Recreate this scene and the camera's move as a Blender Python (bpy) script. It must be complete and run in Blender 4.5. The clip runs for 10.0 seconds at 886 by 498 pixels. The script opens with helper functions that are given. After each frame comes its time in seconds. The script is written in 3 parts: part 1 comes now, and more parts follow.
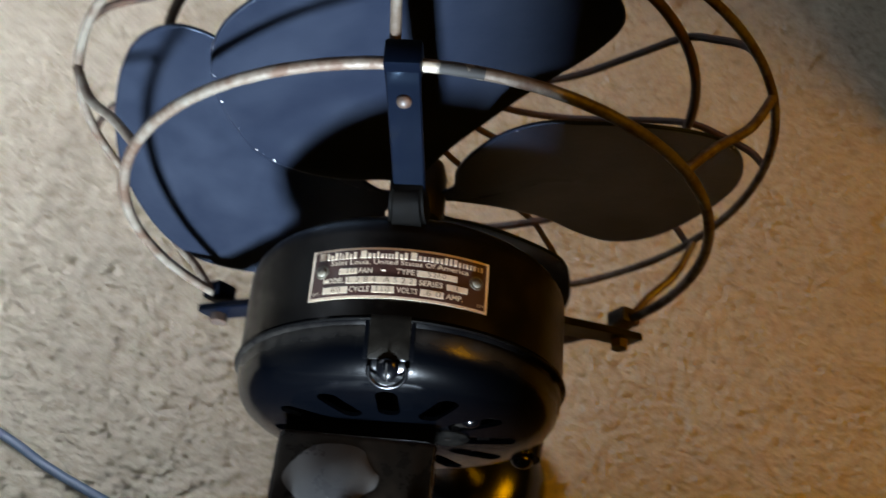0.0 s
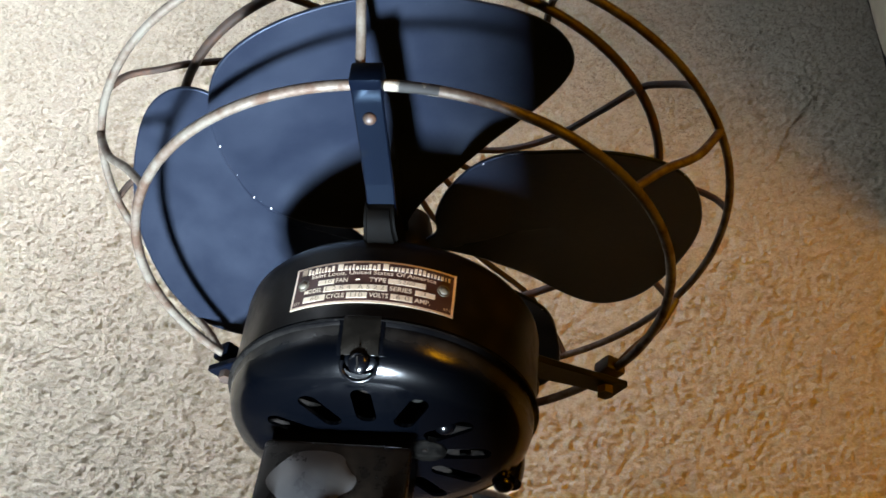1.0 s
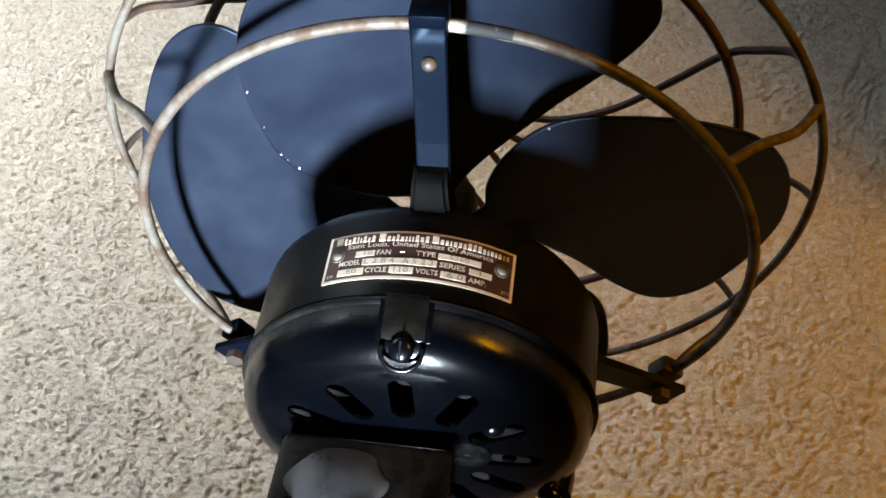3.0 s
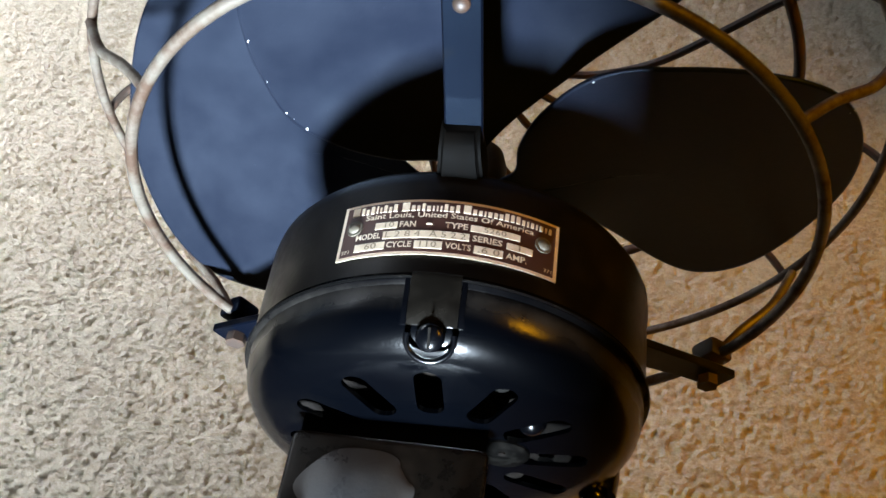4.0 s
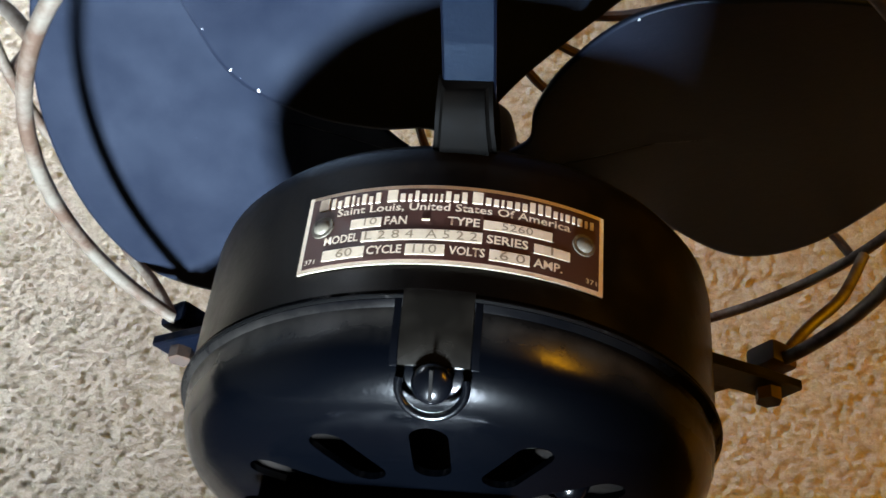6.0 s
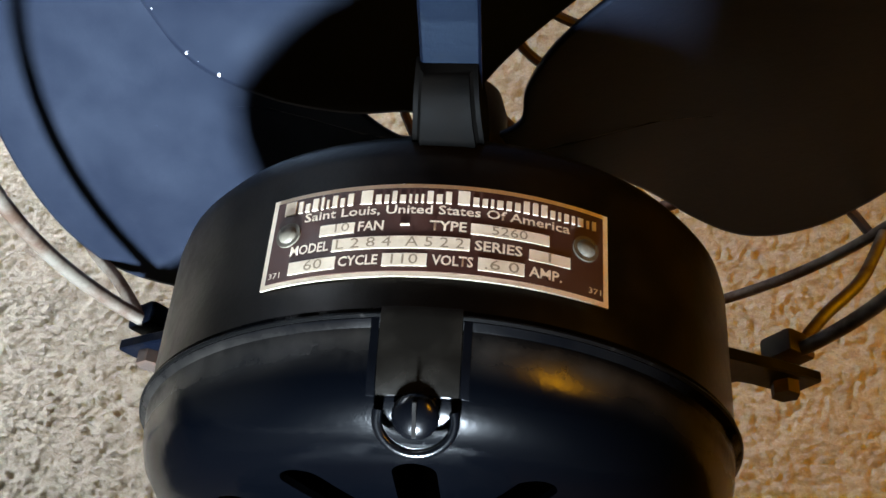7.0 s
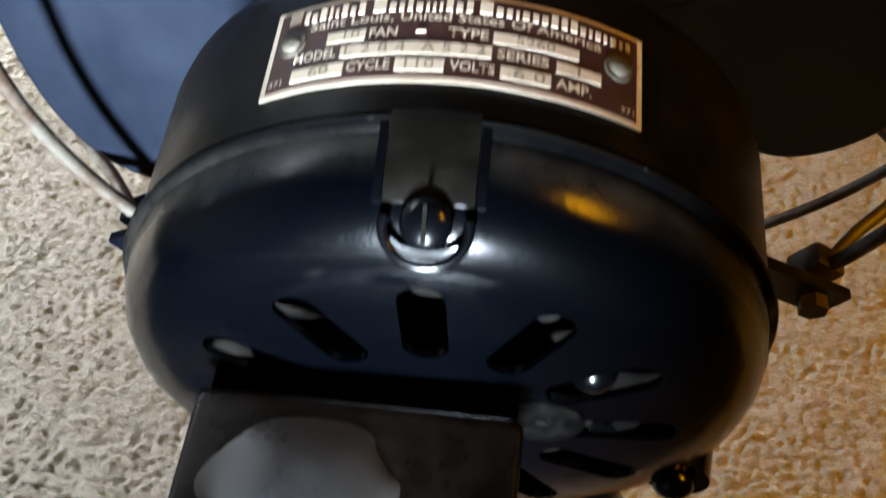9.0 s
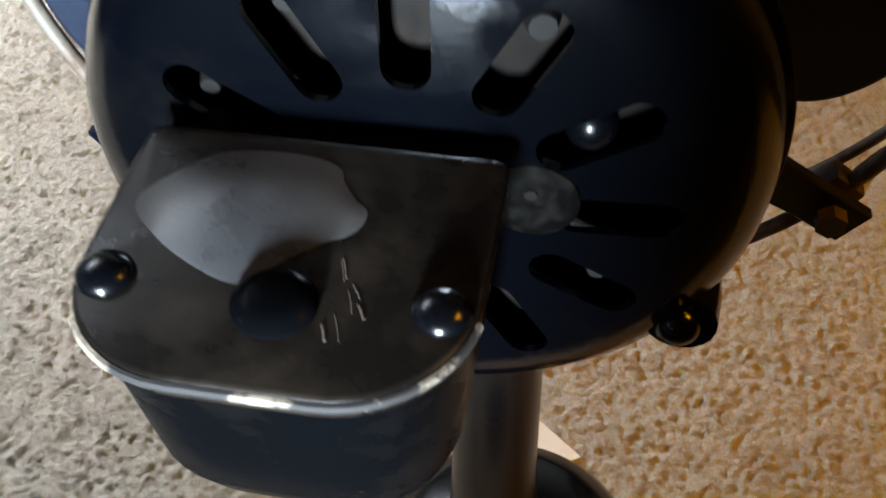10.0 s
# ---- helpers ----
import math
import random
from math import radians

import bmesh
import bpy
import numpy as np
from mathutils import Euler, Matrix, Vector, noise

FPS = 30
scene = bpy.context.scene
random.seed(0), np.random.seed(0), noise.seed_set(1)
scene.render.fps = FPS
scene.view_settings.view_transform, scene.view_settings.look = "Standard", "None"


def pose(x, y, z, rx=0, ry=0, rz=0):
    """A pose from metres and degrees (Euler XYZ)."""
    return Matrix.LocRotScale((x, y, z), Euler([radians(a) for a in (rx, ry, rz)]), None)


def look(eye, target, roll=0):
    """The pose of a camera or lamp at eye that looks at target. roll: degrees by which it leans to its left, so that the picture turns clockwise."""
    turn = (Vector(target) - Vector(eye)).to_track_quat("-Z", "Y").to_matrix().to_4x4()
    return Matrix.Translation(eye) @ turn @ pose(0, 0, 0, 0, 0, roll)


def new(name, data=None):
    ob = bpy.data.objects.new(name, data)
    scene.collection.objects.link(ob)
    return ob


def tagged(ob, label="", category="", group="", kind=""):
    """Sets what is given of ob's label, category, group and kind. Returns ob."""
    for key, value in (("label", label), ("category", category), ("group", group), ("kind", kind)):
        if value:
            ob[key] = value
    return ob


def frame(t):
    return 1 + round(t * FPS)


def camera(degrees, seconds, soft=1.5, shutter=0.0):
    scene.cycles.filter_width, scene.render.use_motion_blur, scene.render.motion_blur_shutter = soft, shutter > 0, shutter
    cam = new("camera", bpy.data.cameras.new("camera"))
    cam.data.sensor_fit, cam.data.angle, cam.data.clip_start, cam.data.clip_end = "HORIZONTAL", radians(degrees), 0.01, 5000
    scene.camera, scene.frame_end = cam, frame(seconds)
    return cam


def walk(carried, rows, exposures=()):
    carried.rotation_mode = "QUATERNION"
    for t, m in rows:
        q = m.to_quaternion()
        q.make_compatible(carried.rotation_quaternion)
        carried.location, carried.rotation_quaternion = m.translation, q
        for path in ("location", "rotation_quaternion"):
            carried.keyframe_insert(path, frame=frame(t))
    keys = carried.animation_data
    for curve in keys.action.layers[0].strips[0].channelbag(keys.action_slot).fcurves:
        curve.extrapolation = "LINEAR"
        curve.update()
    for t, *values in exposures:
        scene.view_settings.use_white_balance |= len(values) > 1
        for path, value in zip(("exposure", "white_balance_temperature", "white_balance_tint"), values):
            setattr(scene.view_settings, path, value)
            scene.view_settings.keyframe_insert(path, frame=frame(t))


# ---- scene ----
cam = camera(45.0, 10.0, soft=1.5, shutter=0.5)
PATH = [
    (0, (0.0751, 0.0266, 0.5982), (-0.0106, 0.7336, -0.7220), -3.94),
    (0.2, (0.0921, -0.0067, 0.5965), (-0.0684, 0.8086, -0.6523), -8.26),
    (0.3, (0.0965, -0.0338, 0.5987), (-0.0688, 0.8564, -0.5973), -7.03),
    (0.5, (0.1026, -0.0463, 0.6041), (-0.0599, 0.8912, -0.5555), -6.55),
    (1, (0.1118, -0.0434, 0.5868), (-0.0702, 0.8967, -0.5678), -8.58),
    (1.5, (0.1002, -0.0447, 0.5853), (-0.1076, 0.8895, -0.5697), -8.69),
    (2, (0.0958, -0.0386, 0.5729), (-0.0982, 0.8986, -0.5821), -7.55),
    (3.5, (0.0778, -0.0044, 0.5284), (-0.0900, 0.9146, -0.6451), -4.72),
    (4, (0.0710, 0.0091, 0.5117), (-0.0924, 0.9073, -0.6785), -5.14),
    (4.5, (0.0665, 0.0246, 0.4979), (-0.0864, 0.9133, -0.7008), -5.13),
    (5, (0.0638, 0.0413, 0.4817), (-0.0765, 0.9128, -0.7311), -5.34),
    (5.5, (0.0571, 0.0507, 0.4671), (-0.0712, 0.9203, -0.7484), -4.50),
    (6, (0.0576, 0.0620, 0.4553), (-0.0724, 0.9178, -0.7697), -5.10),
    (6.2, (0.0589, 0.0670, 0.4504), (-0.0679, 0.9143, -0.7809), -5.37),
    (7.5, (0.0566, 0.0887, 0.4355), (-0.0698, 0.8832, -0.8305), -7.10),
    (8, (0.0580, 0.0920, 0.4290), (-0.0768, 0.8777, -0.8416), -7.46),
    (8.5, (0.0546, 0.0839, 0.4189), (-0.0552, 0.8795, -0.8480), -4.46),
    (9, (0.0551, 0.0655, 0.4093), (-0.0705, 0.8949, -0.8343), -4.29),
    (9.5, (0.0581, 0.0340, 0.3902), (-0.0851, 0.9413, -0.7957), -2.04),
    (10, (0.0622, 0.0261, 0.3562), (-0.0928, 1.0306, -0.7469), -1.43),
]
walk(cam, [(t, look(eye, target, roll)) for t, eye, target, roll in PATH], [(0, -0.38), (0.2, -0.25), (0.6, 0.0), (10, 0.0)])

# ---- world and lights ----
world = bpy.data.worlds.new("sky")
scene.world = world
world.use_nodes = True
wn = world.node_tree
sky = wn.nodes.new("ShaderNodeTexSky")
sky.sky_type, sky.sun_disc = "NISHITA", False
sky.sun_elevation, sky.sun_rotation = radians(38), radians(150)
wn.links.new(sky.outputs[0], wn.nodes["Background"].inputs[0])
wn.nodes["Background"].inputs[1].default_value = 0.08


def area_lamp(name, eye, target, sx, sy, watts, colour, spread=180):
    data = bpy.data.lights.new(name, "AREA")
    data.shape, data.size, data.size_y, data.energy, data.color = "RECTANGLE", sx, sy, watts, colour
    data.spread = radians(spread)
    ob = new(name, data)
    ob.matrix_world = look(eye, target)
    return ob


# daylight in the two window openings, and the room's warm standing lamp
BACK_Y, SIDE_X = -2.60, -0.95
WIN_A = (-0.25, 0.05, 0.29, 0.81)    # in the back wall: x and z
WIN_B = (0.35, 1.35, 0.45, 1.40)    # in the side wall: y and z
area_lamp("window_daylight_back", (-0.10, BACK_Y - 0.02, 0.55), (-0.03, 0, 0.47), 0.30, 0.52, 78, (0.72, 0.86, 1.0), 50)
area_lamp("window_daylight_side", (SIDE_X - 0.02, 0.85, 0.92), (-0.52, 0.50, 0.0), 0.70, 0.60, 9.6, (0.84, 0.91, 1.0), 52)
LAMP = Vector((0.57, 0.16, 0.74))
bulb = bpy.data.lights.new("lamp_bulb", "SPOT")
bulb.energy, bulb.color, bulb.shadow_soft_size, bulb.spot_size, bulb.spot_blend = 19.5, (1.0, 0.42, 0.0), 0.12, radians(88), 1.0
new("lamp_bulb", bulb).matrix_world = look(LAMP, (0.37, 0.30, 0))


# ---- materials ----
def mat(name, base, rough=0.5, metal=0.0, spec=0.5, coat=0.0):
    m = bpy.data.materials.new(name)
    m.use_nodes = True
    b = m.node_tree.nodes["Principled BSDF"]
    b.inputs["Base Color"].default_value = (*base, 1)
    b.inputs["Roughness"].default_value = rough
    b.inputs["Metallic"].default_value = metal
    b.inputs["Specular IOR Level"].default_value = spec
    b.inputs["Coat Weight"].default_value = coat
    b.inputs["Coat Roughness"].default_value = 0.08
    return m


def bsdf(m):
    return m.node_tree.nodes["Principled BSDF"]


def noise_node(m, scale, detail=4.0, rough=0.6, coord="Object", stretch=(1, 1, 1)):
    nt = m.node_tree
    tc = nt.nodes.new("ShaderNodeTexCoord")
    mp = nt.nodes.new("ShaderNodeMapping")
    mp.inputs["Scale"].default_value = stretch
    nz = nt.nodes.new("ShaderNodeTexNoise")
    nz.inputs["Scale"].default_value, nz.inputs["Detail"].default_value, nz.inputs["Roughness"].default_value = scale, detail, rough
    nt.links.new(tc.outputs[coord], mp.inputs["Vector"])
    nt.links.new(mp.outputs[0], nz.inputs["Vector"])
    return nz.outputs["Fac"]


def ramp(m, fac, stops):
    nt = m.node_tree
    r = nt.nodes.new("ShaderNodeValToRGB")
    e = r.color_ramp.elements
    while len(e) < len(stops):
        e.new(0.5)
    for el, (p, c) in zip(e, stops):
        el.position, el.color = p, (*c, 1)
    nt.links.new(fac, r.inputs["Fac"])
    return r.outputs["Color"]


def mix(m, fac, a, b):
    nt = m.node_tree
    x = nt.nodes.new("ShaderNodeMix")
    x.data_type = "RGBA"
    for sock, val in ((x.inputs[0], fac), (x.inputs[6], a), (x.inputs[7], b)):
        if isinstance(val, (int, float)):
            sock.default_value = val
        elif isinstance(val, tuple):
            sock.default_value = (*val, 1)
        else:
            nt.links.new(val, sock)
    return x.outputs[2]


def bump(m, fac, strength, dist):
    nt = m.node_tree
    bp = nt.nodes.new("ShaderNodeBump")
    bp.inputs["Strength"].default_value, bp.inputs["Distance"].default_value = strength, dist
    nt.links.new(fac, bp.inputs["Height"])
    nt.links.new(bp.outputs[0], bsdf(m).inputs["Normal"])


def link(m, out, name):
    m.node_tree.links.new(out, bsdf(m).inputs[name])


def enamel(name, base, rough, dust, dust_lo, dust_hi, scale=60.0, dull=0.3):
    """Old stoved enamel: a dark coat with patches of brown dust, fine specks and scuffed gloss."""
    m = mat(name, base, rough, spec=0.5)
    big = noise_node(m, scale, 5, 0.65)
    fine = noise_node(m, scale * 14, 3, 0.7)
    mask = ramp(m, big, [(dust_lo, (0, 0, 0)), (dust_hi, (1, 1, 1))])
    col = mix(m, mask, base, dust)
    speck = ramp(m, fine, [(0.70, (0, 0, 0)), (0.78, (1, 1, 1))])
    half = m.node_tree.nodes.new("ShaderNodeMath")
    half.operation, half.inputs[1].default_value = "MULTIPLY", 0.25
    m.node_tree.links.new(speck, half.inputs[0])
    col = mix(m, half.outputs[0], col, tuple(min(1, 2.2 * c + 0.006) for c in dust))
    link(m, col, "Base Color")
    link(m, ramp(m, big, [(dust_lo, (rough,) * 3), (dust_hi, (min(1, rough + dull),) * 3)]), "Roughness")
    bump(m, fine, 0.12, 0.0004)
    return m


BLACK = enamel("black enamel", (0.0045, 0.0041, 0.0037), 0.34, (0.014, 0.0118, 0.0095), 0.42, 0.80, 55, 0.25)
COVER = enamel("glossy black enamel", (0.0008, 0.0010, 0.0016), 0.20, (0.003, 0.0027, 0.0025), 0.53, 0.84, 38, 0.08)
BLADE = enamel("blue grey blade paint", (0.0056, 0.0075, 0.0132), 0.31, (0.0105, 0.0132, 0.0205), 0.38, 0.75, 26, 0.12)
bsdf(BLADE).inputs["Specular IOR Level"].default_value = 0.11
bsdf(BLADE).inputs["Specular Tint"].default_value = (0.66, 0.80, 1.0, 1)
GEAR = enamel("worn brown black enamel", (0.005, 0.0042, 0.0034), 0.26, (0.015, 0.0108, 0.0074), 0.45, 0.75, 70)
bsdf(COVER).inputs["Specular IOR Level"].default_value = 0.5
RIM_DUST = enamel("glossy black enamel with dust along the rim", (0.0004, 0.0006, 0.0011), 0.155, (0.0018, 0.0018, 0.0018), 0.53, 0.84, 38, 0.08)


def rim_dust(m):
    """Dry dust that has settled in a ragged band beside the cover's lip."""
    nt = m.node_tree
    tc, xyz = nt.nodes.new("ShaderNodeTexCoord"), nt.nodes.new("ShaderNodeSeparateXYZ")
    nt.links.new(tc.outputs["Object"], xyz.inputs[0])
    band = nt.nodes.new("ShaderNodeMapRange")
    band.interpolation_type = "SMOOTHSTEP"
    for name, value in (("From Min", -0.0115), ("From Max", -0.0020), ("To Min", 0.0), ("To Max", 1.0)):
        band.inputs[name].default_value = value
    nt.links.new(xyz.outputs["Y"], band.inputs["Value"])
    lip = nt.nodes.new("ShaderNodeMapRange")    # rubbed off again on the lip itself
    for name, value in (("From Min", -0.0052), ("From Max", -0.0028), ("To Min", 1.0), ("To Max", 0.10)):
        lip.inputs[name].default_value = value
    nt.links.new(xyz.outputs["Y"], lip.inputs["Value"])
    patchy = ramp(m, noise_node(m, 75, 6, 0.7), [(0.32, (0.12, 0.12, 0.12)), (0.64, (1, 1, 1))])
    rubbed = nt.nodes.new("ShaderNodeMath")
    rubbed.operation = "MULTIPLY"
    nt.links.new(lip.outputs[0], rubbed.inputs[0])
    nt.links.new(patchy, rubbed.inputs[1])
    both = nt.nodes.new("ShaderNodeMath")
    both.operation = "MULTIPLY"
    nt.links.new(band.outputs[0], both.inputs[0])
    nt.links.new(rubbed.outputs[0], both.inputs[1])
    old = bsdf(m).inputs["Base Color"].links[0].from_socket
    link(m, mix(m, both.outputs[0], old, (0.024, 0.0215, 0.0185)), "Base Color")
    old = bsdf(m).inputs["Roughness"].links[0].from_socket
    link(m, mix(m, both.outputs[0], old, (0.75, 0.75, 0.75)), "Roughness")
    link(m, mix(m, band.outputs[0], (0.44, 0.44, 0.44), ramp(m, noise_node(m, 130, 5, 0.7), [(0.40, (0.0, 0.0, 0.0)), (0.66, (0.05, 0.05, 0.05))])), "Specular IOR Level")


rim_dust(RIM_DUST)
for m in (BLACK, GEAR):
    bsdf(m).inputs["Specular IOR Level"].default_value = 0.15
PAD_GREY = enamel("grey pad enamel", (0.052, 0.053, 0.056), 0.25, (0.066, 0.064, 0.060), 0.4, 0.75, 60)
bsdf(PAD_GREY).inputs["Metallic"].default_value = 0.3
WIRE = enamel("tarnished wire", (0.135, 0.118, 0.095), 0.40, (0.055, 0.030, 0.017), 0.40, 0.62, 70)
bsdf(WIRE).inputs["Metallic"].default_value = 0.35
RUST = enamel("rusty steel", (0.028, 0.018, 0.013), 0.5, (0.075, 0.032, 0.014), 0.45, 0.7, 160)
PLATE = enamel("brown nameplate enamel", (0.045, 0.015, 0.010), 0.4, (0.060, 0.024, 0.016), 0.4, 0.8, 200)
TIN = enamel("bare nameplate metal", (0.80, 0.69, 0.53), 0.42, (0.62, 0.51, 0.37), 0.45, 0.8, 300)
bsdf(TIN).inputs["Metallic"].default_value = 0.1
STAMP = mat("stamped figures", (0.30, 0.23, 0.15), 0.5, 0.3)
CORD = mat("blue grey cord", (0.05, 0.075, 0.12), 0.5)
# near-black: the dimness inside the slots is put into the colour
SLOT_DARK = enamel("near-black slot interior", (0.003, 0.0024, 0.002), 0.7, (0.008, 0.006, 0.0045), 0.4, 0.7, 300)
bsdf(SLOT_DARK).inputs["Specular IOR Level"].default_value = 0.1
WALL = mat("matt wall paint", (0.085, 0.075, 0.062), 0.7)
bump(WALL, noise_node(WALL, 60, 5), 0.15, 0.001)
WOOD = mat("white window paint", (0.78, 0.77, 0.74), 0.4)
CARPET = mat("beige looped carpet", (0.58, 0.50, 0.39), 0.95, spec=0.1)
c1 = noise_node(CARPET, 7, 4, 0.6)
c2 = noise_node(CARPET, 620, 4, 0.75)
c3 = noise_node(CARPET, 150, 2, 0.6, stretch=(0.7, 1, 1))
tone = mix(CARPET, ramp(CARPET, c1, [(0.3, (0, 0, 0)), (0.7, (1, 1, 1))]), (0.60, 0.54, 0.435), (0.68, 0.62, 0.51))
# low spots of the bump noises are coloured darker, as shade between the loops
tone = mix(CARPET, ramp(CARPET, c3, [(0.34, (0.55, 0.55, 0.55)), (0.52, (0, 0, 0))]), tone, (0.42, 0.34, 0.245))
link(CARPET, mix(CARPET, ramp(CARPET, c2, [(0.36, (0.5, 0.5, 0.5)), (0.60, (0, 0, 0))]), tone, (0.40, 0.325, 0.235)), "Base Color")
tuft = CARPET.node_tree.nodes.new("ShaderNodeMath")
tuft.operation = "ADD"
CARPET.node_tree.links.new(c2, tuft.inputs[0])
CARPET.node_tree.links.new(c3, tuft.inputs[1])
bump(CARPET, tuft.outputs[0], 1.0, 0.0032)
# dark grain for the added floor, which dims what the enamel mirrors
FILLER_DARK = mat("dark unseen floor filler", (0.018, 0.012, 0.008), 0.6, spec=0.2)
link(FILLER_DARK, ramp(FILLER_DARK, noise_node(FILLER_DARK, 30, 5, stretch=(0.06, 1, 1)), [(0.3, (0.012, 0.008, 0.006)), (0.7, (0.026, 0.018, 0.012))]), "Base Color")
CREAM = mat("cream print cloth", (0.58, 0.53, 0.41), 0.8, spec=0.2)
link(CREAM, ramp(CREAM, noise_node(CREAM, 40, 4), [(0.3, (0.50, 0.45, 0.34)), (0.7, (0.64, 0.59, 0.47))]), "Base Color")
bump(CREAM, noise_node(CREAM, 500, 3), 0.5, 0.0008)
DARKCLOTH = mat("dark brown cloth", (0.016, 0.011, 0.010), 0.85, spec=0.2)
bump(DARKCLOTH, noise_node(DARKCLOTH, 500, 3), 0.5, 0.0008)


# ---- mesh helpers ----
def part(name, bm, material, parent=None, label="", smooth=True, sharp=40):
    """Link a bmesh as one mesh object under a thing or a part."""
    bmesh.ops.recalc_face_normals(bm, faces=bm.faces)
    me = bpy.data.meshes.new(name)
    if smooth:
        for f in bm.faces:
            f.smooth = True
        for e in bm.edges:
            if len(e.link_faces) == 2 and e.calc_face_angle(0) > radians(sharp):
                e.smooth = False
    bm.to_mesh(me)
    bm.free()
    me.materials.append(material)
    ob = new(name, me)
    if parent:
        ob.parent = parent
    if label:
        tagged(ob, label)
    return ob


def box(bm, x0, y0, z0, x1, y1, z1, bevel=0.0, seg=2):
    made = bmesh.ops.create_cube(bm, size=1.0, matrix=Matrix.Translation(((x0 + x1) / 2, (y0 + y1) / 2, (z0 + z1) / 2)) @ Matrix.Diagonal((x1 - x0, y1 - y0, z1 - z0, 1)))
    if bevel:
        edges = {e for v in made["verts"] for e in v.link_edges}
        bmesh.ops.bevel(bm, geom=list(edges), offset=bevel, segments=seg, affect="EDGES", profile=0.6)
    return bm


def lathe(bm, profile, seg=96, skip=None, cx=0.0, cz=0.0):
    """Turn a profile of (radius, y) about the fan's axis (along y). skip(band, k): leave that face out."""
    rings = []
    for r, y in profile:
        if r < 1e-6:
            rings.append([bm.verts.new((cx, y, cz))] * seg)
        else:
            rings.append([bm.verts.new((cx + r * math.cos(2 * math.pi * k / seg), y, cz + r * math.sin(2 * math.pi * k / seg))) for k in range(seg)])
    for i in range(len(rings) - 1):
        for k in range(seg):
            if skip and skip(i, k):
                continue
            loop = [rings[i][k], rings[i][(k + 1) % seg], rings[i + 1][(k + 1) % seg], rings[i + 1][k]]
            seen = []
            for v in loop:
                if v not in seen:
                    seen.append(v)
            if len(seen) > 2:
                bm.faces.new(seen)
    return bm


def tube(bm, pts, r, closed=False, seg=10, taper=None):
    """A wire of radius r along points."""
    pts = [Vector(p) for p in pts]
    n = len(pts)
    rings, up = [], Vector((0.13, 0.2, 0.97))
    for i, p in enumerate(pts):
        a = pts[(i - 1) % n] if closed or i else p
        b = pts[(i + 1) % n] if closed or i < n - 1 else p
        d = (b - a).normalized()
        u = (up - d * up.dot(d)).normalized()
        up = u
        w = d.cross(u)
        rr = r if taper is None else r * taper(i / (n - 1))
        rings.append([bm.verts.new(p + rr * (math.cos(2 * math.pi * k / seg) * u + math.sin(2 * math.pi * k / seg) * w)) for k in range(seg)])
    for i in range(n if closed else n - 1):
        A, B = rings[i], rings[(i + 1) % n]
        off = 0
        if closed and i == n - 1:
            off = min(range(seg), key=lambda o: (A[0].co - B[o].co).length)
        for k in range(seg):
            bm.faces.new((A[k], A[(k + 1) % seg], B[(k + 1 + off) % seg], B[(k + off) % seg]))
    if not closed:
        bm.faces.new(rings[0])
        bm.faces.new(rings[-1])
    return bm


def spline(ctrl, steps=8, closed=False):
    """Catmull-Rom points through controls."""
    c = [Vector(p) for p in ctrl]
    n = len(c)
    out = []
    for i in range(n if closed else n - 1):
        p0, p1, p2, p3 = (c[(i + k) % n] if closed else c[min(max(i + k, 0), n - 1)] for k in (-1, 0, 1, 2))
        for s in range(steps):
            t = s / steps
            out.append(0.5 * ((2 * p1) + (p2 - p0) * t + (2 * p0 - 5 * p1 + 4 * p2 - p3) * t * t + (3 * p1 - p0 - 3 * p2 + p3) * t ** 3))
    if not closed:
        out.append(c[-1])
    return out


def prism(bm, outline, z0, z1, inset=0.0, rim=0.0):
    """A closed outline of (x, y) raised from z0 to z1; the lower outline may be drawn in; rim: bevel of the top edge."""
    cx, cy = sum(p[0] for p in outline) / len(outline), sum(p[1] for p in outline) / len(outline)
    low = [bm.verts.new((cx + (x - cx) * (1 - inset), cy + (y - cy) * (1 - inset), z0)) for x, y in outline]
    levels = [low]
    if rim:
        for a in (0, 30, 60, 90):
            s = 1 - rim * (1 - math.cos(radians(a))) / 0.025
            levels.append([bm.verts.new((cx + (x - cx) * s, cy + (y - cy) * s, z1 - rim + rim * math.sin(radians(a)))) for x, y in outline])
    else:
        levels.append([bm.verts.new((x, y, z1)) for x, y in outline])
    n = len(outline)
    for a, b in zip(levels, levels[1:]):
        for k in range(n):
            bm.faces.new((a[k], a[(k + 1) % n], b[(k + 1) % n], b[k]))
    bm.faces.new(low)
    bm.faces.new(levels[-1])
    return bm


def rounded(x0, y0, x1, y1, radii, seg=6):
    """Outline of a rectangle with its own radius at each corner: low-left, low-right, high-right, high-left."""
    pts = []
    for (cx, cy, a0), r in zip(((x0, y0, 180), (x1, y0, 270), (x1, y1, 0), (x0, y1, 90)), radii):
        ox, oy = (cx + r if cx == x0 else cx - r), (cy + r if cy == y0 else cy - r)
        for k in range(seg + 1):
            a = radians(a0 + 90 * k / seg)
            pts.append((ox + r * math.cos(a), oy + r * math.sin(a)))
    return pts


# ---- the room ----
def plain_wall(name, x0, y0, z0, x1, y1, z1, material=WALL, label=""):
    ob = part(name, box(bmesh.new(), x0, y0, z0, x1, y1, z1), material, smooth=False)
    return tagged(ob, label, "wall", kind="structure")


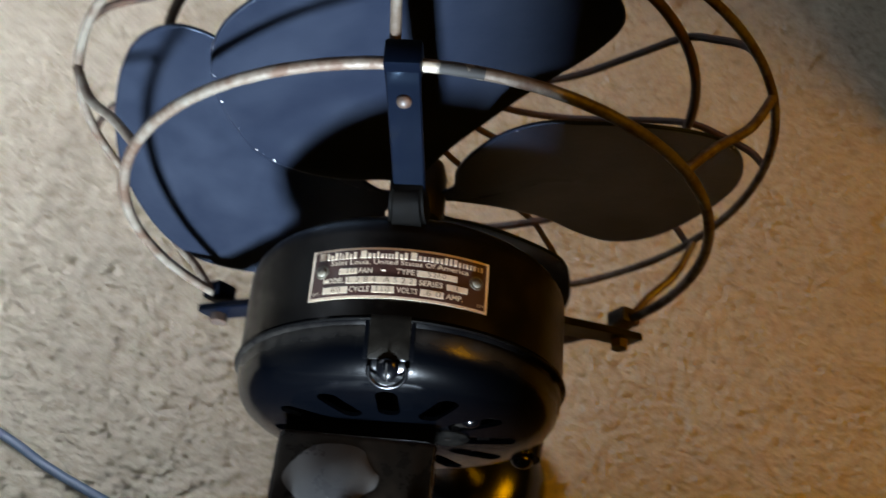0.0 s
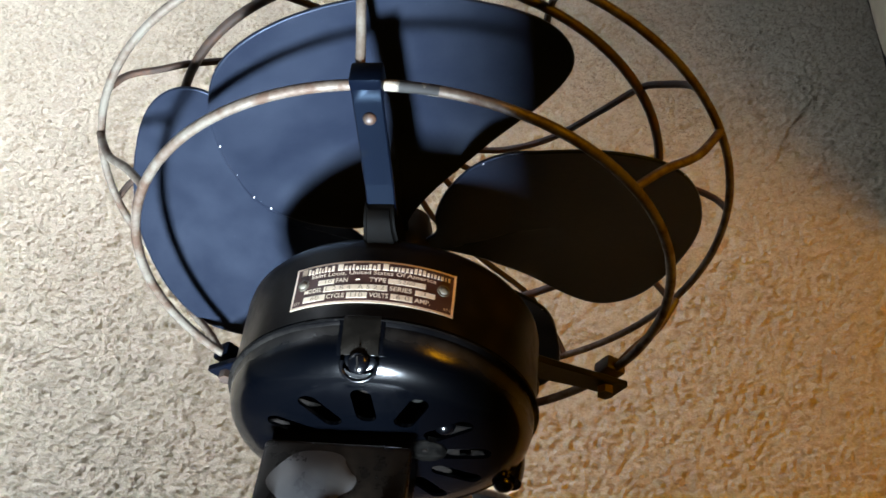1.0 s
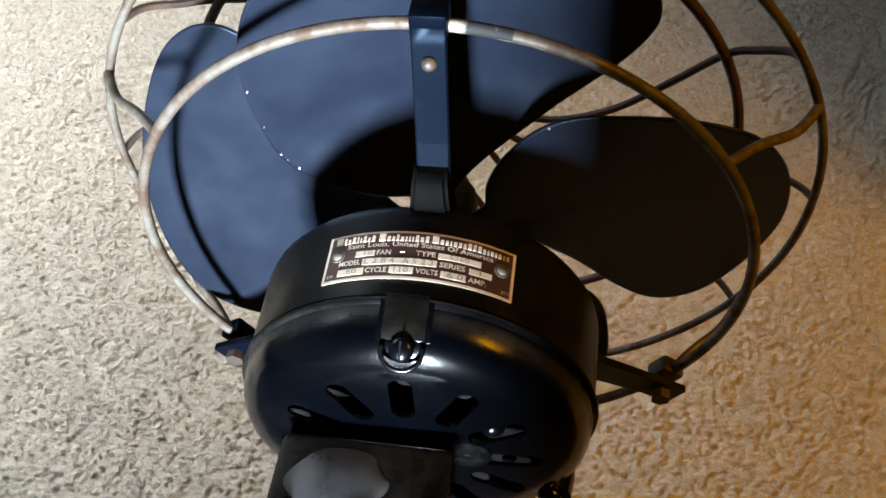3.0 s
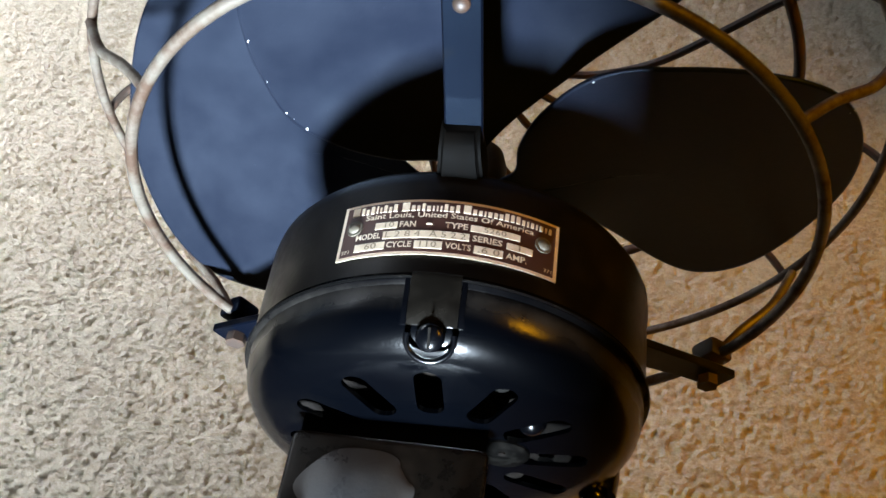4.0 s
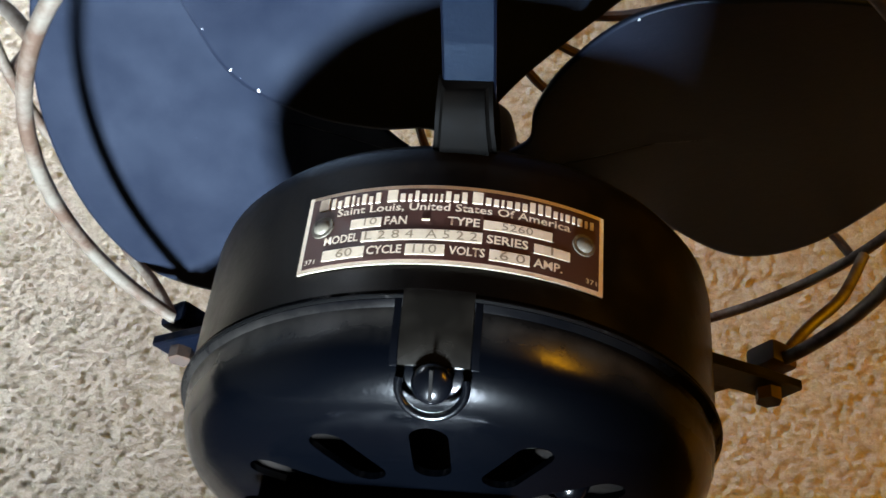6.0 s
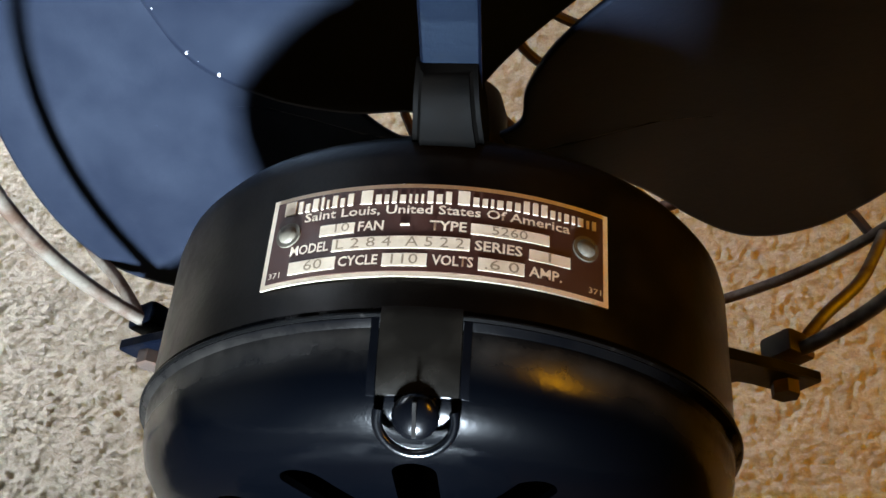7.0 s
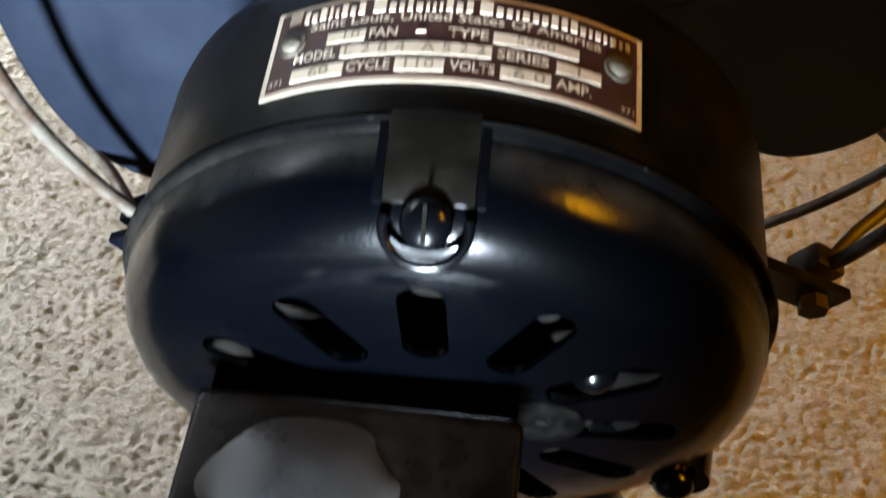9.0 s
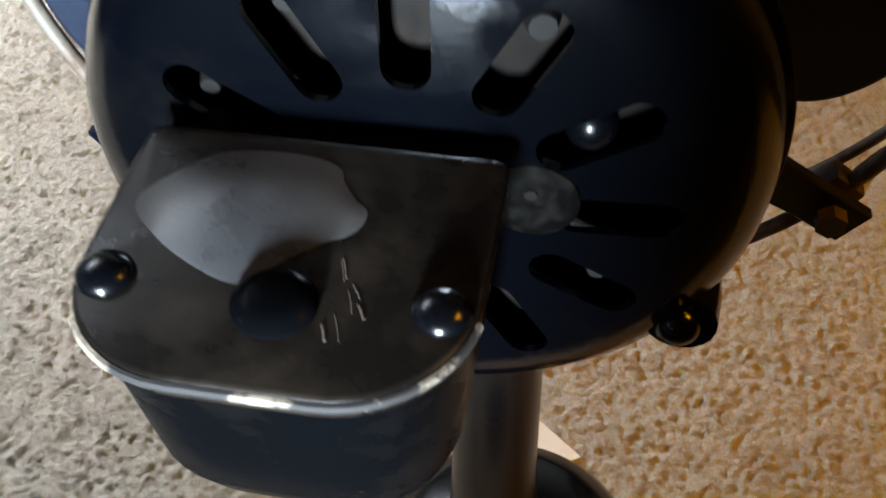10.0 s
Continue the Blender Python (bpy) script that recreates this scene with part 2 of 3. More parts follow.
X0, X1, Y1, TOP = SIDE_X, 1.90, 2.30, 2.40
T = 0.12
SCREEN_X = 0.042    # where the added light-blocking half wall begins
plain_wall("wall_east", X1, BACK_Y, 0, X1 + T, Y1, TOP, label="plain brown-grey painted wall beside the carpet")
plain_wall("wall_north", X0 - T, Y1, 0, X1 + T, Y1 + T, TOP, label="plain brown-grey painted wall past the carpet")
south = tagged(new("wall_south"), "plain brown-grey painted wall with a window opening", "wall", kind="structure")
a0, a1, z0, z1 = WIN_A
for x_lo, z_lo, x_hi, z_hi in ((X0 - T, 0, a0, TOP), (a1, 0, X1 + T, TOP), (a0, 0, a1, z0), (a0, z1, a1, TOP)):
    part("wall_panel", box(bmesh.new(), x_lo, BACK_Y - T, z_lo, x_hi, BACK_Y, z_hi), WALL, south, smooth=False)
west = tagged(new("wall_west"), "plain brown-grey painted wall with a window opening", "wall", kind="structure")
b0, b1, z0, z1 = WIN_B
for y_lo, z_lo, y_hi, z_hi in ((BACK_Y, 0, b0, TOP), (b1, 0, Y1, TOP), (b0, 0, b1, z0), (b0, z1, b1, TOP)):
    part("wall_panel", box(bmesh.new(), X0 - T, y_lo, z_lo, X0, y_hi, z_hi), WALL, west, smooth=False)
tagged(plain_wall("ceiling", X0 - T, BACK_Y - T, TOP, X1 + T, Y1 + T, TOP + 0.1, label="plain brown-grey painted ceiling"), category="ceiling")
# two unseen blocks added to cut the back window's light on fan and floor
plain_wall("shade_ledge", X0, -0.27, 0, SCREEN_X, -0.20, 0.189, label="unseen low ledge added to hold back daylight")
plain_wall("shade_screen", SCREEN_X, -0.27, 0, 1.10, -0.20, 0.52, label="unseen half wall added to keep daylight off the right side")

# ---- carpet ----
def carpet():
    """One sheet from wall to wall: short wormy yarn loops in relief where the fan stands, plain pile beyond."""
    rng = np.random.default_rng(4)
    gx0, gx1, gy0, gy1, step = -0.44, 0.42, 0.10, 0.98, 0.00115
    nx, ny = int((gx1 - gx0) / step), int((gy1 - gy0) / step)
    xs, ys = np.meshgrid(np.linspace(gx0, gx1, nx), np.linspace(gy0, gy1, ny))
    fx, fy = np.meshgrid(np.fft.fftfreq(nx, step), np.fft.fftfreq(ny, step))

    def band(wave, wide, stretch):
        """Even noise of one wavelength, drawn out along x."""
        f = np.hypot(fx * stretch, fy)
        out = np.fft.ifft2(np.fft.fft2(rng.standard_normal((ny, nx))) * np.exp(-((f * wave - 1) / wide) ** 2)).real
        return out / out.std()

    loops = np.tanh(1.4 * np.abs(band(0.0068, 0.45, 1.7)))
    loops += 0.6 * np.tanh(1.4 * np.abs(band(0.0050, 0.45, 1.5)))
    h = 0.0032 * (loops - 1.2) + 0.00036 * band(0.0036, 0.5, 1.6) + 0.0003 * band(0.06, 0.8, 1.0)
    edge = np.minimum.reduce([xs - gx0, gx1 - xs, ys - gy0, gy1 - ys])
    z = h * np.clip(edge / 0.02, 0, 1)
    verts = np.stack([xs, ys, z], -1).reshape(-1, 3)
    idx = np.arange(nx * ny).reshape(ny, nx)
    faces = np.stack([idx[:-1, :-1], idx[:-1, 1:], idx[1:, 1:], idx[1:, :-1]], -1).reshape(-1, 4)
    n = len(verts)
    outer = [(X0 - 0.1, 0.09, 0), (X1 + 0.1, 0.09, 0), (X1 + 0.1, Y1 + 0.1, 0), (X0 - 0.1, Y1 + 0.1, 0)]
    rim = [list(range(0, nx)), list(range(nx - 1, nx * ny, nx)), list(range(nx * ny - 1, nx * (ny - 1) - 1, -1)), list(range(nx * (ny - 1), -1, -nx))]
    more = [tuple([n + k, n + (k + 1) % 4] + rim[k][::-1]) for k in range(4)]
    me = bpy.data.meshes.new("floor")
    me.from_pydata(verts.tolist() + outer, [], faces.tolist() + more)
    me.shade_smooth()
    me.materials.append(CARPET)
    tagged(new("floor", me), "beige looped pile carpet, worn and uneven", "carpet", kind="structure")


carpet()
# unseen floor, added dark to keep bright carpet out of the reflections
tagged(part("dark_floor_filler", box(bmesh.new(), X0 - 0.1, BACK_Y - 0.1, -0.06, X1 + 0.1, 0.098, -0.001), FILLER_DARK, smooth=False), "unseen dark floor added so the enamel reflects less light", "floor", kind="structure")

# ---- the fan: its own frame has the axis along y, at height AXIS, with y = 0 at the rim of the rear cover ----
AXIS = 0.234
fan = tagged(new("desk_fan"), "old black desk fan with blue-grey blades and rusty wire cage", "fan")
fan.matrix_world = pose(0.0413, 0.165, 0, 0, 0, -2.5)
head_m = Matrix.Translation((-0.0018, 0, AXIS + 0.0025)) @ pose(0, 0, 0, 0.6, 0, 1.5)


def headpart(name, bm, material, parent=fan, label="", smooth=True, sharp=40):
    """A part given about the motor's axis (axis at z = 0): tilts with the head."""
    bmesh.ops.transform(bm, matrix=head_m, verts=bm.verts)
    return part(name, bm, material, parent, label, smooth, sharp)


def polar(r, deg, y):
    return Vector((r * math.cos(radians(deg)), y, r * math.sin(radians(deg))))


R_BODY, R_COVER = 0.0581, 0.0584
# motor housing with a rolled front shoulder
headpart("motor_housing", lathe(bmesh.new(), [(0.0, 0.050), (0.018, 0.050), (0.030, 0.0475), (0.042, 0.0435), (0.0510, 0.0400), (0.0555, 0.0365), (0.0575, 0.0335), (R_BODY, 0.030), (R_BODY, -0.001), (0.055, -0.004), (0.0, -0.006)], 128), BLACK,
         label="black enamelled motor drum with brown dust")

# rear cover with radial cooling slots cut through it
SLOTS = 12
K = R_COVER / 0.0612
prof = [(R_COVER - 0.0006, 0.0006), (R_COVER + 0.0006, 0.0), (R_COVER + 0.0006, -0.0018), (R_COVER - 0.0006, -0.0028)]
prof += [(K * r, y) for r, y in ((0.0604, -0.0045), (0.0600, -0.0080), (0.0588, -0.0115), (0.0565, -0.0146), (0.0530, -0.0170), (0.0485, -0.0186), (0.0440, -0.0192), (0.0370, -0.0196), (0.0250, -0.0200), (0.0, -0.0201))]
inner = [(K * r, y) for r, y in ((0.0, -0.0187), (0.0250, -0.0186), (0.0370, -0.0182), (0.0440, -0.0178), (0.0480, -0.0172), (0.0520, -0.0158), (0.0553, -0.0136), (0.0574, -0.0109), (0.0586, -0.0078), (0.0590, 0.0006))] + [(R_COVER - 0.0006, 0.0006)]


def cut_slots():
    """The turned shell less twelve round-ended radial slots, 7.4 mm wide."""
    shell = lathe(bmesh.new(), prof + inner, 160)
    bmesh.ops.remove_doubles(shell, verts=shell.verts, dist=1e-6)
    cutter = bmesh.new()
    for k in range(SLOTS):
        a = radians(90 + 360 / SLOTS * k)
        pts = [(0.0390 + 0.0037 * math.cos(radians(t)), 0.0037 * math.sin(radians(t))) for t in range(-90, 91, 15)]
        pts += [(0.0262 + 0.0037 * math.cos(radians(t)), 0.0037 * math.sin(radians(t))) for t in range(90, 271, 15)]
        ends = [[cutter.verts.new((u * math.cos(a) - v * math.sin(a), y, u * math.sin(a) + v * math.cos(a))) for u, v in pts] for y in (-0.026, -0.0165)]
        n = len(pts)
        for i in range(n):
            cutter.faces.new((ends[0][i], ends[0][(i + 1) % n], ends[1][(i + 1) % n], ends[1][i]))
        cutter.faces.new(ends[0])
        cutter.faces.new(ends[1])
    pair = []
    for bm in (shell, cutter):
        bmesh.ops.recalc_face_normals(bm, faces=bm.faces)
        me = bpy.data.meshes.new("blank")
        bm.to_mesh(me)
        bm.free()
        pair.append(bpy.data.objects.new("blank", me))
        scene.collection.objects.link(pair[-1])
    cut = pair[0].modifiers.new("cut", "BOOLEAN")
    cut.operation, cut.solver, cut.object = "DIFFERENCE", "EXACT", pair[1]
    me = bpy.data.meshes.new_from_object(pair[0].evaluated_get(bpy.context.evaluated_depsgraph_get()))
    for ob in pair:
        bpy.data.objects.remove(ob)
    out = bmesh.new()
    out.from_mesh(me)
    return out


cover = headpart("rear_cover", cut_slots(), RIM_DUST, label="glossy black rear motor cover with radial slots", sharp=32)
headpart("winding", lathe(bmesh.new(), [(0.016, -0.006), (0.026, -0.0095), (0.036, -0.0100), (0.046, -0.008), (0.051, -0.003)], 96), SLOT_DARK, label="darkened dusty windings behind the slots")
# coil ends darkened in colour too, as shaded behind the cover
DARK_COIL = mat("near-black coil metal", (0.008, 0.0076, 0.007), 0.5, 0.0, 0.10)
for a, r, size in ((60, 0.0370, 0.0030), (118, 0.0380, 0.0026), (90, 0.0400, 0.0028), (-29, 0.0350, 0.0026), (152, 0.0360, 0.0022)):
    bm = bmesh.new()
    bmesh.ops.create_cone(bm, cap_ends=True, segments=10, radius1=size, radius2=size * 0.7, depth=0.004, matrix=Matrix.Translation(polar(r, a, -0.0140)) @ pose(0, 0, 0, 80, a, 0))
    headpart("coil_end", bm, DARK_COIL, label="darkened coil end behind a slot")
bm = bmesh.new()
bmesh.ops.create_uvsphere(bm, u_segments=20, v_segments=12, radius=0.0042, matrix=Matrix.Translation(polar(0.0315, 32, -0.0165)))
headpart("oiler", bm, COVER, label="glossy black oiler cap in a slot")

WORN = enamel("edge worn to metal", (0.24, 0.20, 0.15), 0.5, (0.008, 0.007, 0.006), 0.42, 0.50, 90)
LIP = enamel("scuffed lip", (0.0012, 0.0012, 0.0012), 0.5, (0.030, 0.028, 0.025), 0.62, 0.76, 150)
bsdf(LIP).inputs["Specular IOR Level"].default_value = 0.10
headpart("scuffed_lip", tube(bmesh.new(), [polar(R_COVER + 0.0005, 360 * k / 160, -0.0012) for k in range(160)], 0.0005, True, 6), LIP, cover, "dusty scuffed edge of the cover")

# tab and screw on top of the cover
TAB = [(K * r, y) for r, y in ((0.0615, 0.0002), (0.0617, -0.0018), (0.0606, -0.0045), (0.0602, -0.0080), (0.0592, -0.0112), (0.0578, -0.0132))]
TOP_TURN = pose(0, 0, 0, 0, 1.3, 0)    # the tab and screw sit a little past the top


TAB_PAINT = enamel("brownish black tab enamel", (0.0035, 0.003, 0.0024), 0.22, (0.010, 0.0085, 0.0065), 0.45, 0.8, 70, 0.15)


def turned(bm):
    bmesh.ops.transform(bm, matrix=TOP_TURN, verts=bm.verts)
    return bm


def tab_strip(x0, x1, lift):
    """A strip over the shoulder of the cover, following its curve, 2 mm deep."""
    bm, rows = bmesh.new(), []
    for r, y in TAB:
        xs = [x0 + (x1 - x0) * k / 6 for k in range(7)]
        top = [bm.verts.new((x, y, math.sqrt(r * r - x * x) + lift)) for x in xs]
        low = [bm.verts.new((x, y + 0.0003, math.sqrt(r * r - x * x) - 0.002)) for x in reversed(xs)]
        rows.append(top + low)
    for p, q in zip(rows, rows[1:]):
        for k in range(14):
            bm.faces.new((p[k], p[(k + 1) % 14], q[(k + 1) % 14], q[k]))
    bm.faces.new(rows[0])
    bm.faces.new(rows[-1])
    return bm


headpart("cover_tab", turned(tab_strip(-0.0064, 0.0064, 0.0006)), TAB_PAINT, cover, "black raised tab with a screw seat")
for x0, x1 in ((-0.0079, -0.0066), (0.0066, 0.0079)):
    headpart("tab_groove", turned(tab_strip(x0, x1, 0.0002)), COVER, cover)
seat = bmesh.new()
ringpts = [(0.0060 * math.cos(radians(a)), -0.0164 + 0.0042 * math.sin(radians(a)), 0.0540 + 0.0034 * math.sin(radians(a))) for a in range(165, 376, 7)]
tube(seat, ringpts, 0.0008, False, 10)
headpart("screw_seat", turned(seat), COVER, cover)
sc = bmesh.new()
bmesh.ops.create_uvsphere(sc, u_segments=24, v_segments=12, radius=0.0037, matrix=Matrix.Translation((0, -0.0162, 0.0547)) @ pose(0, 0, 0, 36) @ Matrix.Diagonal((1, 1, 0.55, 1)))
screw_top = headpart("screw", turned(sc), COVER, cover, "black round-head slotted screw")
slot_bm = box(bmesh.new(), -0.0003, -0.0026, -0.0006, 0.0003, 0.0026, 0.0003)
bmesh.ops.transform(slot_bm, matrix=Matrix.Translation((0, -0.0176, 0.0567)) @ pose(0, 0, 0, 36), verts=slot_bm.verts)
headpart("slot", turned(slot_bm), BLACK, screw_top)

# strap foot, strap and clip at the top; two lower arms
CASE_PAINT = enamel("dull black paint", (0.0009, 0.0008, 0.0007), 0.62, (0.0020, 0.0015, 0.0011), 0.45, 0.80, 90, 0.15)
bsdf(CASE_PAINT).inputs["Specular IOR Level"].default_value = 0.02
FX, SX = 0.0028, 0.0034    # the foot and strap stand a little off the axis
foot = bmesh.new()
foot_rows = []
for z, w, y0, y1 in ((0.0480, 0.0066, 0.0330, 0.0460), (0.0575, 0.0063, 0.0330, 0.0460), (0.0625, 0.0058, 0.0340, 0.0458), (0.0665, 0.0055, 0.0360, 0.0455), (0.0685, 0.0053, 0.0385, 0.0450)):
    foot_rows.append([foot.verts.new((FX + sx * w, y, z)) for sx, y in ((-1, y0), (1, y0), (1, y1), (-1, y1))])
for a, b in zip(foot_rows, foot_rows[1:]):
    for k in range(4):
        foot.faces.new((a[k], a[(k + 1) % 4], b[(k + 1) % 4], b[k]))
foot.faces.new(foot_rows[0])
foot.faces.new(foot_rows[-1])
bmesh.ops.bevel(foot, geom=[e for e in foot.edges if abs(e.verts[0].co.z - e.verts[1].co.z) > 0.001], offset=0.0014, segments=3, affect="EDGES")
headpart("strap_foot", foot, CASE_PAINT, label="dusty black strap foot on the motor")
RR, RY = 0.1092, 0.0570
strap = bmesh.new()
pr = [(0.0400, 0.056), (0.0405, 0.0615), (0.0420, 0.068), (0.0445, 0.076), (0.0480, 0.092), (0.0515, 0.108), (0.0535, 0.1165)]
L, Rr = [], []
for j, (y, z) in enumerate(pr):
    w = 0.0052
    L.append([strap.verts.new((SX + sx * w, y + oy, z)) for sx, oy in ((-1, 0), (1, 0), (1, 0.0022), (-1, 0.0022))])
for a, b in zip(L, L[1:]):
    for k in range(4):
        strap.faces.new((a[k], a[(k + 1) % 4], b[(k + 1) % 4], b[k]))
strap.faces.new(L[0])
strap.faces.new(L[-1])
bmesh.ops.bevel(strap, geom=[e for e in strap.edges], offset=0.0005, segments=1, affect="EDGES")
STRAP = enamel("dark blue strap paint", (0.0012, 0.002, 0.0045), 0.30, (0.0035, 0.0035, 0.0035), 0.58, 0.85, 90, 0.12)
bsdf(STRAP).inputs["Specular IOR Level"].default_value = 0.035
bsdf(STRAP).inputs["Specular Tint"].default_value = (0.5, 0.72, 1.0, 1)
headpart("strap", strap, STRAP, label="dark blue-black flat steel strap holding the cage")
riv = bmesh.new()
bmesh.ops.create_uvsphere(riv, u_segments=14, v_segments=8, radius=0.0024, matrix=Matrix.Translation((SX, 0.0503, 0.1030)))
headpart("rivet", riv, RUST)
headpart("clip", box(bmesh.new(), SX - 0.0056, RY - 0.0042, RR + 0.0004, SX + 0.0056, RY + 0.0048, RR + 0.0088, 0.0012), STRAP, label="folded steel clip round the cage ring")
for a, lab in ((-35.8, "rusty"), (213.5, "grey")):
    arm = bmesh.new()
    d = polar(1, a, 0)
    t = Vector((-d.z, 0, d.x))
    rows = []
    for r, y, w in ((0.050, 0.038, 0.0098), (0.062, 0.0405, 0.0092), (0.072, 0.0430, 0.0068), (0.098, 0.0470, 0.0056), (0.1135, 0.0485, 0.0056)):
        rows.append([arm.verts.new(d * r + t * (s * w) + Vector((0, y + o, 0))) for s, o in ((-1, 0), (1, 0), (1, 0.0034), (-1, 0.0034))])
    for p, q in zip(rows, rows[1:]):
        for k in range(4):
            arm.faces.new((p[k], p[(k + 1) % 4], q[(k + 1) % 4], q[k]))
    arm.faces.new(rows[0])
    arm.faces.new(rows[-1])
    bmesh.ops.bevel(arm, geom=list(arm.edges), offset=0.0005, segments=1, affect="EDGES")
    arm_ob = headpart("arm", arm, STRAP if lab == "grey" else BLACK, label=f"{lab} flat steel arm holding the cage ring")
    bolt = bmesh.new()
    m = Matrix.Translation(d * 0.1050 + Vector((0, 0.0460, 0))) @ pose(0, 0, 0, 90)
    bmesh.ops.create_cone(bolt, cap_ends=True, segments=6, radius1=0.0038, radius2=0.0038, depth=0.0045, matrix=m)
    headpart("bolt", bolt, RUST, arm_ob, "rusty hexagon nut", smooth=False)
    jaw = box(bmesh.new(), -0.005, -0.0035, -0.0055, 0.005, 0.0035, 0.0055, 0.0015)
    bmesh.ops.transform(jaw, matrix=Matrix.Translation(d * 0.1075 + Vector((0, RY + 0.0015, 0))) @ pose(0, 0, 0, 0, -a, 0), verts=jaw.verts)
    headpart("jaw", jaw, RUST if lab == "rusty" else STRAP, arm_ob)
    lugs = bmesh.new()
    bmesh.ops.create_uvsphere(lugs, u_segments=14, v_segments=8, radius=0.0088, matrix=Matrix.Translation(d * 0.0600 + Vector((0, 0.0310, 0))) @ Matrix.Diagonal((1, 1.2, 1, 1)))
    headpart("boss", lugs, BLACK, arm_ob)

# cage: rear ring, widest ring, front ring, ribs
CC = Vector((0.0005, 0, 0.0030))
def ring_pts(r, y, n=120):
    return [CC + polar(r, 360 * k / n, y) for k in range(n)]


headpart("rear_ring", tube(bmesh.new(), ring_pts(RR, RY, 140), 0.0020, True, 12), WIRE, label="tarnished steel rear cage ring, worn bright at the top")
headpart("scuffed_wire", tube(bmesh.new(), [CC + polar(RR + 0.0002, a, RY - 0.0003) for a in range(76, 87, 1)], 0.0020, seg=12), WORN, label="scuffed bright stretch of the ring")
headpart("outer_ring", tube(bmesh.new(), ring_pts(0.1345, 0.0985, 140), 0.0017, True, 12), WIRE)
headpart("front_ring", tube(bmesh.new(), ring_pts(0.1065, 0.121, 120), 0.0020, True, 10), RUST, label="rusty front cage ring")
for k in range(12):
    a = 29 + 30 * k
    pts = spline([CC + polar(r, a - tw, y) for r, y, tw in ((0.1345, 0.099, 0), (0.1295, 0.1075, 1), (0.1185, 0.1155, 2), (0.1065, 0.1230, 4), (0.085, 0.129, 11), (0.060, 0.134, 24), (0.038, 0.136, 36), (0.018, 0.137, 44))], 6)
    headpart("front_rib", tube(bmesh.new(), pts, 0.0015, seg=8), RUST)
headpart("front_badge", lathe(bmesh.new(), [(0.0, 0.142), (0.015, 0.141), (0.021, 0.138), (0.021, 0.134), (0.0, 0.134)], 40), BLACK)
for a, b in ((32, 20), (148, 160), (90, 90), (-36, -29), (212, 205), (270, 270)):
    pts = spline([CC + polar(RR, a, RY), CC + polar(RR + 0.008, a + (b - a) * 0.35, RY + 0.012), CC + polar(0.1270, a + (b - a) * 0.75, 0.081), CC + polar(0.1345, b, 0.0970)], 8)
    headpart("rear_rib", tube(bmesh.new(), pts, 0.0018, seg=10), WIRE)

# hub and four broad blades
headpart("hub", lathe(bmesh.new(), [(0.0, 0.045), (0.0045, 0.045), (0.0045, 0.066), (0.009, 0.067), (0.0105, 0.070), (0.0105, 0.086), (0.009, 0.092), (0.0, 0.093)], 40), BLACK)
OUT = [(0.965 * u, 0.965 * v) for u, v in ((0.006, -0.002), (0.0160, -0.0025), (0.029, -0.013), (0.046, -0.036), (0.064, -0.060), (0.085, -0.0735), (0.105, -0.064), (0.120, -0.035), (0.1275, 0.0),
       (0.1235, 0.033), (0.110, 0.056), (0.088, 0.0655), (0.062, 0.066), (0.038, 0.060), (0.0235, 0.044), (0.0160, 0.026), (0.0145, 0.0115), (0.008, 0.004))]


CHIP = mat("bare metal chip", (0.55, 0.54, 0.52), 0.45, 0.3)


def blade(angle):
    rim = [(p.x, p.y) for p in spline([(u, v, 0) for u, v in OUT], 7, True)]
    bm = bmesh.new()
    cu, cv, rings = 0.072, 0.0, []
    for s in (1.0, 0.985, 0.93, 0.8, 0.6, 0.4, 0.2):
        ring = []
        for u, v in rim:
            uu, vv = cu + (u - cu) * s, cv + (v - cv) * s
            rake = min(1, max(0, (uu - 0.012) / 0.045))
            y = 0.078 + 0.011 * rake * rake * (3 - 2 * rake) - 0.235 * vv * (0.45 + 0.55 * rake) - (0.9 if vv < 0 else 0.4) * vv * vv
            ring.append(bm.verts.new((uu, y, vv)))
        rings.append(ring)
    n = len(rim)
    rings_at = [v.co.copy() for k, v in enumerate(rings[0]) if 7 * 6 < k < 7 * 14]
    for A, B in zip(rings, rings[1:]):
        for k in range(n):
            bm.faces.new((A[k], A[(k + 1) % n], B[(k + 1) % n], B[k]))
    bm.faces.new(rings[-1])
    bmesh.ops.transform(bm, matrix=Matrix.Translation((0, 0, 0)) @ pose(0, 0, 0, 0, -angle, 0), verts=bm.verts)
    ob = headpart("blade", bm, BLADE, label="broad rounded blue-grey painted blade with chipped edge", sharp=80)
    th = ob.modifiers.new("thickness", "SOLIDIFY")
    th.thickness, th.offset = 0.0012, 0
    rnd = random.Random(int(angle) + 5)
    for k in range(16):
        p = rings_at[rnd.randrange(len(rings_at))]
        flake = bmesh.new()
        bmesh.ops.create_icosphere(flake, subdivisions=1, radius=rnd.uniform(0.0002, 0.0008))
        for v in flake.verts:
            v.co += Vector((rnd.uniform(-1, 1), 0.3 * rnd.uniform(-1, 1), rnd.uniform(-1, 1))) * 0.0003
        bmesh.ops.transform(flake, matrix=Matrix.Translation((0, 0, 0)) @ pose(0, 0, 0, 0, -angle, 0) @ Matrix.Translation((0.072 + (p.x - 0.072) * 0.988, p.y, p.z * 0.988)) @ Matrix.Diagonal((1.2, 0.7, 1.2, 1)), verts=flake.verts)
        headpart("paint_chip", flake, CHIP, ob)
    return ob


for angle in (90, 0, 180, 270):
    blade(angle)

